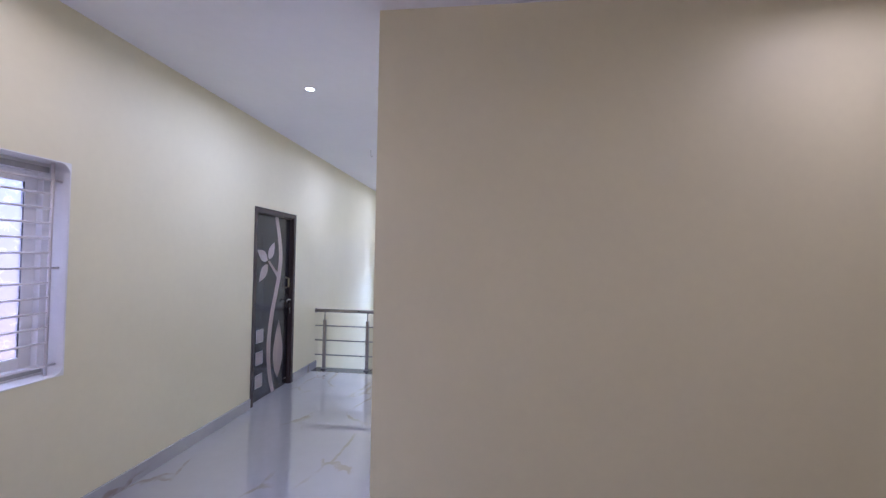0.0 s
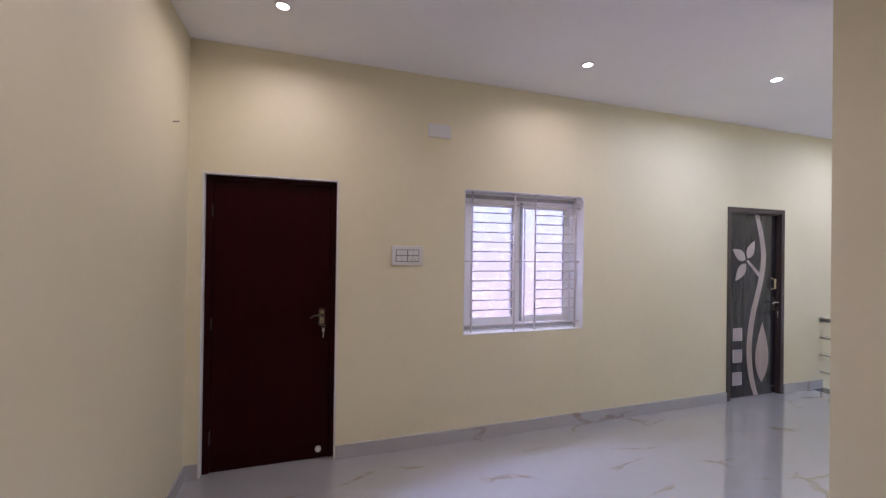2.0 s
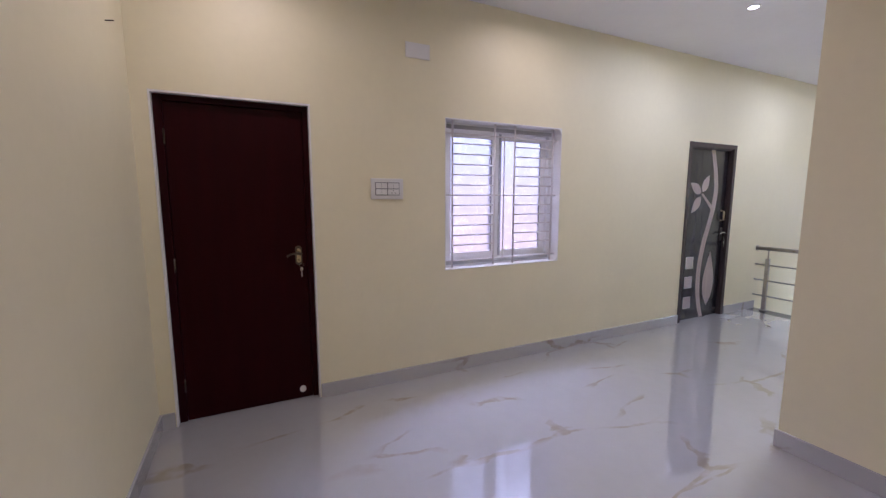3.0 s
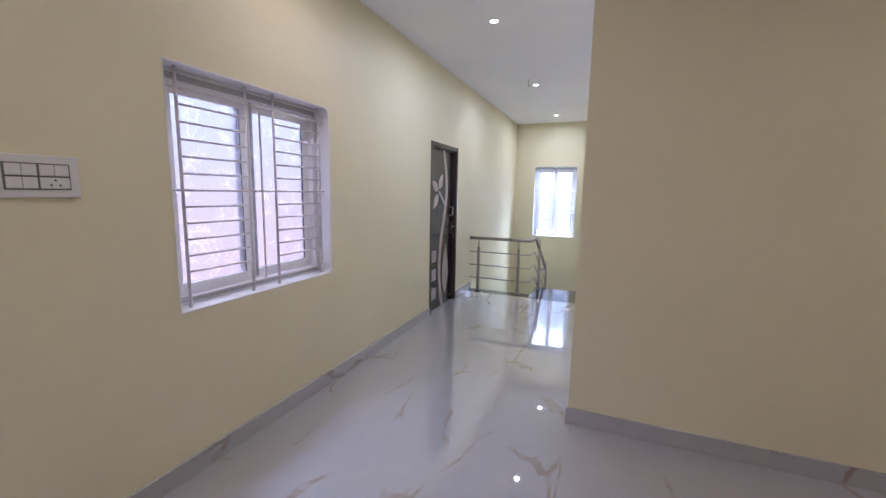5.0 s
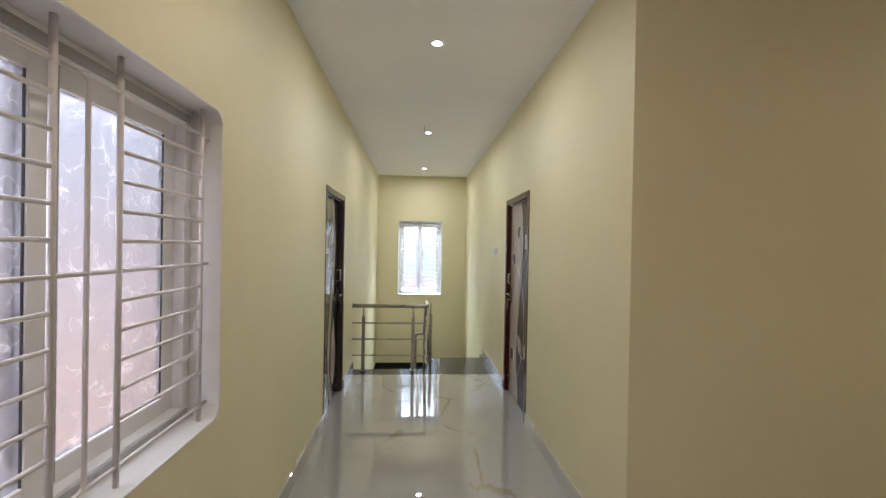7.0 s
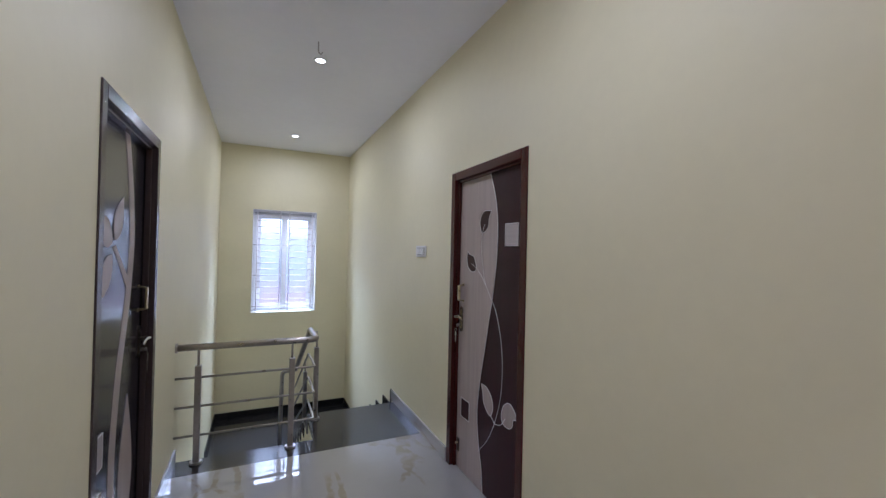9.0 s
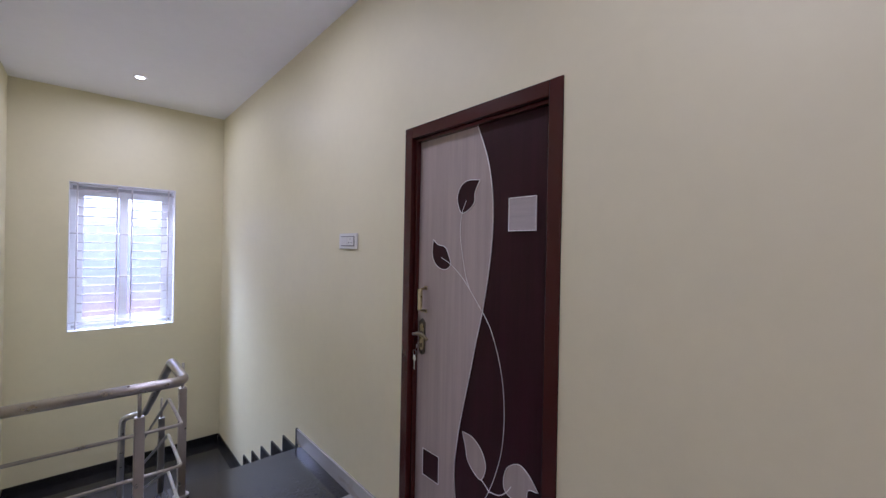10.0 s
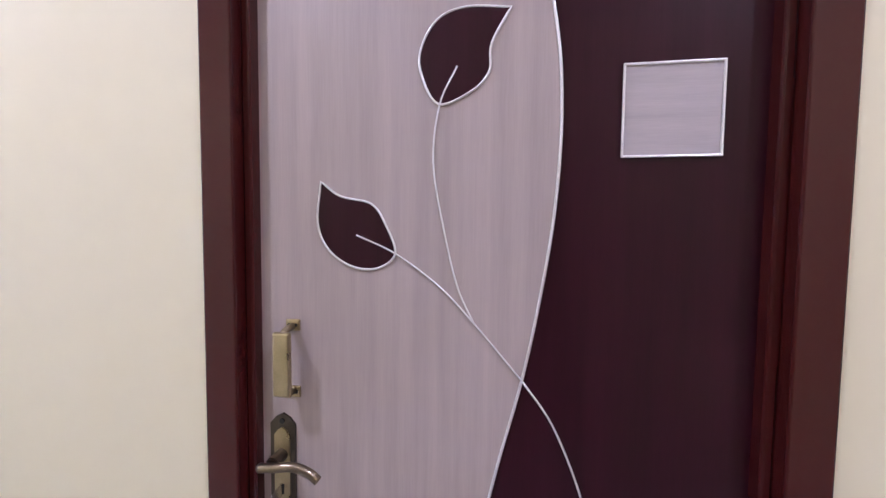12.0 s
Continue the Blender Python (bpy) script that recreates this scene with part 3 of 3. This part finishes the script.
# ---- doors ----
def door_frame(door, mat, x_face, s, y0, y1, h, proud=0.006, width=0.052):
    """s: +1 when the wall lies at greater x. Outer face, stepped inner stop."""
    a, b = x_face - s * proud, x_face + s * 0.13
    c, d = x_face + s * 0.018, x_face + s * 0.06
    lo, hi = min(a, b), max(a, b)
    l2, h2 = min(c, d), max(c, d)
    e = 0.001
    for nm, q in (("frame_jamb", (y0 + e, y0 + width, 0.001, h - e)), ("frame_jamb", (y1 - width, y1 - e, 0.001, h - e)), ("frame_head", (y0 + width, y1 - width, h - width, h - e))):
        part(nm, box(lo, hi, *q, 0.003), mat, door)
    st = 0.016
    for q in ((y0 + width, y0 + width + st, 0.001, h - width), (y1 - width - st, y1 - width, 0.001, h - width), (y0 + width + st, y1 - width - st, h - width - st, h - width)):
        part("frame_stop", box(l2 - 0.0, l2 + 0.030 if s > 0 else h2, *q, 0.004) if s > 0 else box(h2 - 0.030, h2, *q, 0.004), mat, door)


def lever_set(door, x, s, y, z0, z1, lever_dir, plate_mat, lever_mat, keys=True):
    """Lock plate with screws, lever and keys; s points out of the door."""
    zc = (z0 + z1) / 2
    w = 0.023
    h = (z1 - z0) / 2
    shape = [(y - w, zc - h * 0.80), (y - w * 0.55, zc - h * 0.93), (y, zc - h), (y + w * 0.55, zc - h * 0.93), (y + w, zc - h * 0.80),
             (y + w, zc + h * 0.80), (y + w * 0.55, zc + h * 0.93), (y, zc + h), (y - w * 0.55, zc + h * 0.93), (y - w, zc + h * 0.80)]
    plate = part("lock_plate", prism_x(shape, x + s * 0.0005, x + s * 0.005), M_BRONZE, door, "bronze lock plate")
    inner = [(y + (p - y) * 0.62, zc + (q - zc) * 0.74) for p, q in shape]
    part("plate_face", prism_x(inner, x + s * 0.005, x + s * 0.008), plate_mat, plate)
    for q in (zc + h * 0.86, zc - h * 0.86):
        part("screw", disc((x + s * 0.006, y, q), (1, 0, 0), 0.0045, 0.003, 12), M_DARK, plate)
    zl = zc + h * 0.22
    hub = part("lever_hub", disc((x + s * 0.022, y, zl), (1, 0, 0), 0.011, 0.034, 16, bevel=0.002), M_BRONZE, door)
    d = lever_dir
    xs = x + s * 0.045
    part("lever", tube(smooth_line([(xs, y - d * 0.018, zl - 0.004), (xs + s * 0.004, y + d * 0.012, zl + 0.002), (xs, y + d * 0.04, zl + 0.004), (xs - s * 0.004, y + d * 0.066, zl - 0.005), (xs - s * 0.006, y + d * 0.082, zl - 0.018)], 5), 0.0078, 10), lever_mat, door, "curved brass lever", smooth=True)
    part("keyhole", prism_x([(y - 0.003, zc - h * 0.56), (y + 0.003, zc - h * 0.56), (y + 0.004, zc - h * 0.36), (y - 0.004, zc - h * 0.36)], x + s * 0.008, x + s * 0.0088), M_DARK, plate)
    if keys:
        kz = zc - h * 0.45
        ring = [(x + s * 0.04 + 0.0, y - d * 0.012 + 0.013 * math.cos(a), kz - 0.035 + 0.013 * math.sin(a)) for a in [2 * math.pi * k / 16 for k in range(16)]]
        part("key", box(min(x + s * 0.008, x + s * 0.04), max(x + s * 0.008, x + s * 0.04), y - 0.001, y + 0.001, kz - 0.012, kz + 0.010, 0.0005), M_NICKEL, door, "nickel key in the lock")
        part("key_ring", tube(ring, 0.0012, 6, closed=True), M_NICKEL, door, smooth=True)
        part("hanging_key", prism_x([(y - d * 0.012 + p, kz - 0.048 + q) for p, q in ((-0.004, 0), (0.004, 0), (0.011, -0.010), (0.009, -0.024), (0.004, -0.028), (0.004, -0.068), (-0.004, -0.072), (-0.004, -0.028), (-0.011, -0.022), (-0.011, -0.010))], x + s * 0.039, x + s * 0.041), M_NICKEL, door)


def pull_handle(door, x, s, y, z0, z1):
    """Flat bow pull with two screwed feet."""
    pull = part("pull_handle", tube(rounded([(x + s * 0.004, y, z0 + 0.012), (x + s * 0.034, y, z0 + 0.014), (x + s * 0.036, y, z1 - 0.014), (x + s * 0.004, y, z1 - 0.012)], 0.014), 0.006, 8), M_BRASS, door, "brass bow pull handle", smooth=True)
    lo, hi = sorted((x + s * 0.032, x + s * 0.042))
    part("grip", box(lo, hi, y - 0.0155, y + 0.0155, z0 + 0.014, z1 - 0.014, 0.004), M_BRASS, pull)
    lo, hi = sorted((x + s * 0.0005, x + s * 0.004))
    for q in (z0, z1 - 0.02):
        ft = part("foot", box(lo, hi, y - 0.013, y + 0.013, q, q + 0.020, 0.002), M_BRASS, pull)
        for e in (-0.006, 0.006):
            part("screw", disc((x + s * 0.0048, y + e, q + 0.010), (1, 0, 0), 0.003, 0.002, 10), M_DARK, pull)


def leaf_shape(base, tip, fat, lean=0.0):
    """A pointed leaf from base to tip: closed outline in y and z."""
    b, t = Vector(base), Vector(tip)
    u = t - b
    n = Vector((-u.y, u.x))
    one = [b, b + u * 0.18 + n * fat * 0.72, b + u * 0.45 + n * fat, b + u * 0.74 + n * (fat * 0.62 - lean), t]
    two = [t, b + u * 0.74 - n * (fat * 0.62 + lean), b + u * 0.45 - n * fat, b + u * 0.18 - n * fat * 0.72, b]
    f = lambda l: [(p.x, p.y) for p in smooth_line([(q.x, q.y, 0) for q in l], 5)]
    return f(one)[:-1] + f(two)[:-1]


def bead(door, pts, x, r=0.0032, closed=False, mat=None):
    return part("bead", tube([(x, y, z) for y, z in pts], r * 0.72, 8, closed=closed), mat or M_CHROME, door, smooth=True)


def line_yz(pts, n=6):
    return [(p.x, p.y) for p in smooth_line([(y, z, 0) for y, z in pts], n)]


# door with the vine: pale ash and wenge
vd = tagged(new("door_1"), "closed wenge and pale ash laminate door with silver vine inlay", "door", kind="structure")
door_frame(vd, M_FRAME, CW, 1, *D2, DOOR_H, width=0.058)
LX = CW + 0.043
ly0, ly1, lz1 = D2[0] + 0.06, D2[1] - 0.06, DOOR_H - 0.06
leaf = part("door_leaf", box(LX, LX + 0.034, ly0, ly1, 0.003, lz1, 0.001), M_WENGE, vd, "dark wenge laminate leaf")
wave = line_yz([(5.521, lz1), (5.457, 1.894), (5.427, 1.759), (5.419, 1.633), (5.426, 1.497), (5.445, 1.362), (5.469, 1.236), (5.503, 1.100), (5.538, 0.946),
                (5.574, 0.800), (5.603, 0.665), (5.622, 0.529), (5.620, 0.413), (5.593, 0.268), (5.559, 0.152), (5.540, 0.005)])
part("ash_panel", prism_x(wave + [(ly1 - 0.0005, 0.005), (ly1 - 0.0005, lz1)], LX - 0.0015, LX + 0.001), M_ASH, leaf, "pale ash laminate panel")
bead(leaf, wave, LX - 0.002, 0.0034)
bead(leaf, line_yz([(5.469, 1.236), (5.421, 1.168), (5.380, 1.071), (5.354, 0.975), (5.342, 0.878), (5.342, 0.762), (5.360, 0.646), (5.414, 0.495), (5.496, 0.355), (5.601, 0.244)]), LX - 0.001, 0.0025)
bead(leaf, line_yz([(5.739, 1.459), (5.673, 1.430), (5.603, 1.381), (5.545, 1.323), (5.469, 1.236)]), LX - 0.003, 0.0021)
bead(leaf, line_yz([(5.576, 1.720), (5.603, 1.662), (5.612, 1.575), (5.596, 1.478), (5.572, 1.381), (5.545, 1.323)]), LX - 0.003, 0.0021)
leafA = line_yz([(5.496, 1.802), (5.564, 1.807), (5.608, 1.791), (5.633, 1.749), (5.632, 1.710), (5.605, 1.664), (5.554, 1.681), (5.527, 1.710), (5.524, 1.751), (5.496, 1.802)])[:-1]
leafB = line_yz([(5.800, 1.546), (5.766, 1.522), (5.714, 1.510), (5.690, 1.478), (5.673, 1.430), (5.704, 1.405), (5.748, 1.408), (5.787, 1.434), (5.806, 1.478), (5.800, 1.546)])[:-1]
leafC = line_yz([(5.574, 0.689), (5.511, 0.684), (5.457, 0.646), (5.433, 0.587), (5.457, 0.525), (5.501, 0.539), (5.540, 0.578), (5.554, 0.631), (5.574, 0.689)])[:-1]
leafD = line_yz([(5.171, 0.602), (5.215, 0.650), (5.263, 0.670), (5.317, 0.636), (5.336, 0.578), (5.322, 0.534), (5.263, 0.525), (5.227, 0.549), (5.215, 0.592), (5.171, 0.602)])[:-1]
for sh, mt in ((leafA, M_WENGE), (leafB, M_WENGE), (leafC, M_ASH), (leafD, M_ASH)):
    lf = part("inlay_leaf", prism_x(sh, LX - 0.003, LX - 0.0002), mt, leaf)
    bead(lf, sh, LX - 0.003, 0.0027, True)
bead(leaf, line_yz([(5.457, 0.525), (5.433, 0.510), (5.414, 0.495)]), LX - 0.002, 0.003)
bead(leaf, line_yz([(5.414, 0.495), (5.360, 0.505), (5.322, 0.534), (5.297, 0.568)]), LX - 0.0035, 0.003)
for q, mt in (((5.202, 5.334, 1.578, 1.709), M_ASH_H), ((5.73, 5.85, 0.38, 0.51), M_WENGE)):
    y0, y1, z0, z1 = q
    sq = part("inlay_square", box(LX - 0.003, LX - 0.0002, y0, y1, z0, z1), mt, leaf)
    for c in ((y0, y1, z1 - 0.002, z1 + 0.0015), (y0, y1, z0 - 0.0015, z0 + 0.002), (y0 - 0.0015, y0 + 0.002, z0 - 0.0015, z1 + 0.0015), (y1 - 0.002, y1 + 0.0015, z0 - 0.0015, z1 + 0.0015)):
        part("bead", box(LX - 0.0055, LX - 0.002, *c, 0.001), M_CHROME, sq)
pull_handle(leaf, LX - 0.001, -1, 5.852, 1.18, 1.315)
lever_set(leaf, LX - 0.001, -1, 5.872, 0.968, 1.15, -1, M_BRASS, M_LEVER)
bolt = part("tower_bolt", box(LX - 0.008, LX - 0.002, 5.865, 5.895, 0.12, 0.21, 0.002), M_BRONZE, leaf, "bronze tower bolt")
part("bolt_knob", disc((LX - 0.016, 5.88, 0.18), (1, 0, 0), 0.007, 0.02, 12), M_BRASS, bolt)

# door with the flower: charcoal and ash inlay
fd = tagged(new("door_2"), "closed charcoal laminate door with pale flower and stem inlay", "door", kind="structure")
door_frame(fd, M_FRAME_D, 0.0, -1, *FLW, DOOR_H, width=0.055)
FX = -0.050
fy0, fy1 = FLW[0] + 0.057, FLW[1] - 0.057
fl = part("door_leaf", box(FX - 0.034, FX, fy0, fy1, 0.003, DOOR_H - 0.057, 0.001), M_SLATE, fd, "charcoal laminate leaf")
mid = line_yz([(5.60, 2.05), (5.665, 1.85), (5.70, 1.70), (5.715, 1.55), (5.68, 1.33), (5.62, 1.13), (5.56, 0.95), (5.51, 0.70), (5.497, 0.50), (5.52, 0.28), (5.57, 0.10), (5.61, 0.005)])
half = [0.034 + 0.008 * math.sin(3.1 * i / len(mid)) for i in range(len(mid))]
stem = [(y - w, z) for (y, z), w in zip(mid, half)] + [(y + w, z) for (y, z), w in reversed(list(zip(mid, half)))]
part("inlay_stem", prism_x(stem, FX - 0.001, FX + 0.002), M_ASH, fl, "pale ash inlaid stem")
for b, t, f in (((5.425, 1.535), (5.225, 1.65), 0.24), ((5.455, 1.55), (5.565, 1.745), 0.25), ((5.43, 1.49), (5.27, 1.30), 0.23), ((5.70, 0.14), (5.705, 0.82), 0.155)):
    sh = leaf_shape(b, t, f)
    lf = part("inlay_petal", prism_x(sh, FX - 0.001, FX + 0.002), M_ASH, fl, "pale ash inlaid petal")
    bead(lf, sh, FX + 0.002, 0.002, True, M_ASH_H)
part("inlay_stem", prism_x([(5.44, 1.52), (5.47, 1.53), (5.66, 1.38), (5.66, 1.32)], FX - 0.001, FX + 0.0022), M_ASH, fl)
for z in (0.635, 0.395, 0.145):
    sq = part("inlay_square", box(FX - 0.001, FX + 0.002, 5.245, 5.375, z, z + 0.135), M_ASH_H, fl)
    for c in ((5.243, 5.377, z - 0.003, z), (5.243, 5.377, z + 0.135, z + 0.138), (5.242, 5.245, z, z + 0.135), (5.375, 5.378, z, z + 0.135)):
        part("bead", box(FX, FX + 0.004, *c), M_CHROME, sq)
pull_handle(fl, FX, 1, 5.855, 1.19, 1.33)
lever_set(fl, FX, 1, 5.885, 0.945, 1.115, -1, M_BRONZE, M_NICKEL)
bolt = part("tower_bolt", box(FX, FX + 0.008, 5.85, 5.90, 0.07, 0.09, 0.002), M_BRONZE, fl)

# plain maroon door
rd = tagged(new("door_3"), "closed plain dark maroon varnished wooden door", "door", kind="structure")
for q in ((RED[0] + 0.001, RED[0] + 0.012, 0.001, DOOR_H - 0.001), (RED[1] - 0.012, RED[1] - 0.001, 0.001, DOOR_H - 0.001), (RED[0] + 0.012, RED[1] - 0.012, DOOR_H - 0.012, DOOR_H - 0.001)):
    part("plaster_edge", box(-0.16, 0.001, *q, 0.001), M_REVEAL, rd, "unpainted grey plaster edge")
for q in ((RED[0] + 0.012, RED[0] + 0.058, 0.001, DOOR_H - 0.012), (RED[1] - 0.05, RED[1] - 0.012, 0.001, DOOR_H - 0.012), (RED[0] + 0.058, RED[1] - 0.05, DOOR_H - 0.05, DOOR_H - 0.012)):
    part("frame_jamb", box(-0.15, -0.046, *q, 0.004), M_RED, rd)
RX0 = -0.056
rl = part("door_leaf", box(RX0 - 0.035, RX0, RED[0] + 0.0595, RED[1] - 0.0515, 0.004, DOOR_H - 0.0515, 0.003), M_RED, rd)
part("frame_back", box(-0.15, RX0 - 0.036, RED[0] + 0.058, RED[1] - 0.05, 0.003, DOOR_H - 0.05), M_RED, rd)
lever_set(rl, RX0, 1, 0.885, 1.0, 1.14, -1, M_BRASS, M_BRONZE)
for z in (0.25, 1.05, 1.85):
    h = part("hinge", tube([(RX0 + 0.012, RED[0] + 0.0585, z - 0.045), (RX0 + 0.012, RED[0] + 0.0585, z + 0.045)], 0.006, 10), M_BRONZE, rd, "small steel hinge", smooth=True)
part("magnet_stop", disc((RX0 + 0.012, 0.872, 0.075), (1, 0, 0), 0.022, 0.024, 20, bevel=0.004), M_PLASTIC, rl, "round white door stop")


# ---- switch plates ----
def switch_plate(x, s, y0, y1, z0, z1, cols, rows, label):
    """White modular plate with rocker modules and a socket with pin holes; s points into the room."""
    p = thing("switchboard", label, "switch plate", at=(0, 0, 0))
    lo, hi = sorted((x, x + s * 0.011))
    part("cover_plate", box(lo, hi, y0, y1, z0, z1, 0.004), M_PLASTIC, p)
    my, mz = (y1 - y0) * 0.13, (z1 - z0) * 0.2
    a, b = sorted((x + s * 0.011, x + s * 0.013))
    part("module_frame", box(a, b, y0 + my - 0.002, y1 - my + 0.002, z0 + mz - 0.002, z1 - mz + 0.002, 0.001), M_PLASTIC_G, p)
    cw, ch = (y1 - y0 - 2 * my) / cols, (z1 - z0 - 2 * mz) / rows
    a, b = sorted((x + s * 0.012, x + s * 0.017))
    for i in range(cols):
        for k in range(rows):
            q0, r0 = y0 + my + cw * i, z0 + mz + ch * k
            socket = k == 0 and i == (cols - 1 if s > 0 else 0)
            if socket:
                m = part("socket", box(a, b, q0 + 0.003, q0 + cw - 0.003, r0 + 0.003, r0 + ch - 0.003, 0.001), M_PLASTIC, p)
                for dy, dz in ((0, 0.22), (-0.18, -0.16), (0.18, -0.16)):
                    part("pin_hole", disc((x + s * 0.0172, q0 + cw / 2 + dy * min(cw, ch * 1.6), r0 + ch / 2 + dz * ch), (1, 0, 0), 0.0038, 0.001, 10), M_DARK, m)
            else:
                n = 2 if rows > 1 else 3
                for e in range(n):
                    w = (cw - 0.006) / n
                    part("rocker", box(a, b, q0 + 0.003 + w * e + 0.0008, q0 + 0.003 + w * (e + 1) - 0.0008, r0 + 0.003, r0 + ch - 0.003, 0.0015), M_PLASTIC, p)
    return p


switch_plate(0.0, 1, 1.405, 1.658, 1.467, 1.622, 2, 2, "white modular switchboard with a socket on the cream wall")
switch_plate(CW, -1, 6.455, 6.68, 1.488, 1.585, 2, 1, "small white switch plate with a socket on the wall")
bp = tagged(link("blank_plate", box(0.0, 0.012, 1.69, 1.885, 2.515, 2.625, 0.004), M_PLASTIC), "blank white cover plate high on the wall", "cover plate")
nail = tagged(link("nail", tube([(0.34, 0.0, 2.34), (0.34, 0.035, 2.345)], 0.003, 8), M_BRONZE), "small bent nail in the cream wall", "nail")
hook = tagged(link("ceiling_hook", tube(rounded([(0.86, 6.30, CEIL), (0.86, 6.30, CEIL - 0.07), (0.875, 6.30, CEIL - 0.09), (0.89, 6.30, CEIL - 0.07)], 0.012), 0.005, 8), M_STEEL), "small grey steel fan hook in the ceiling", "hook")
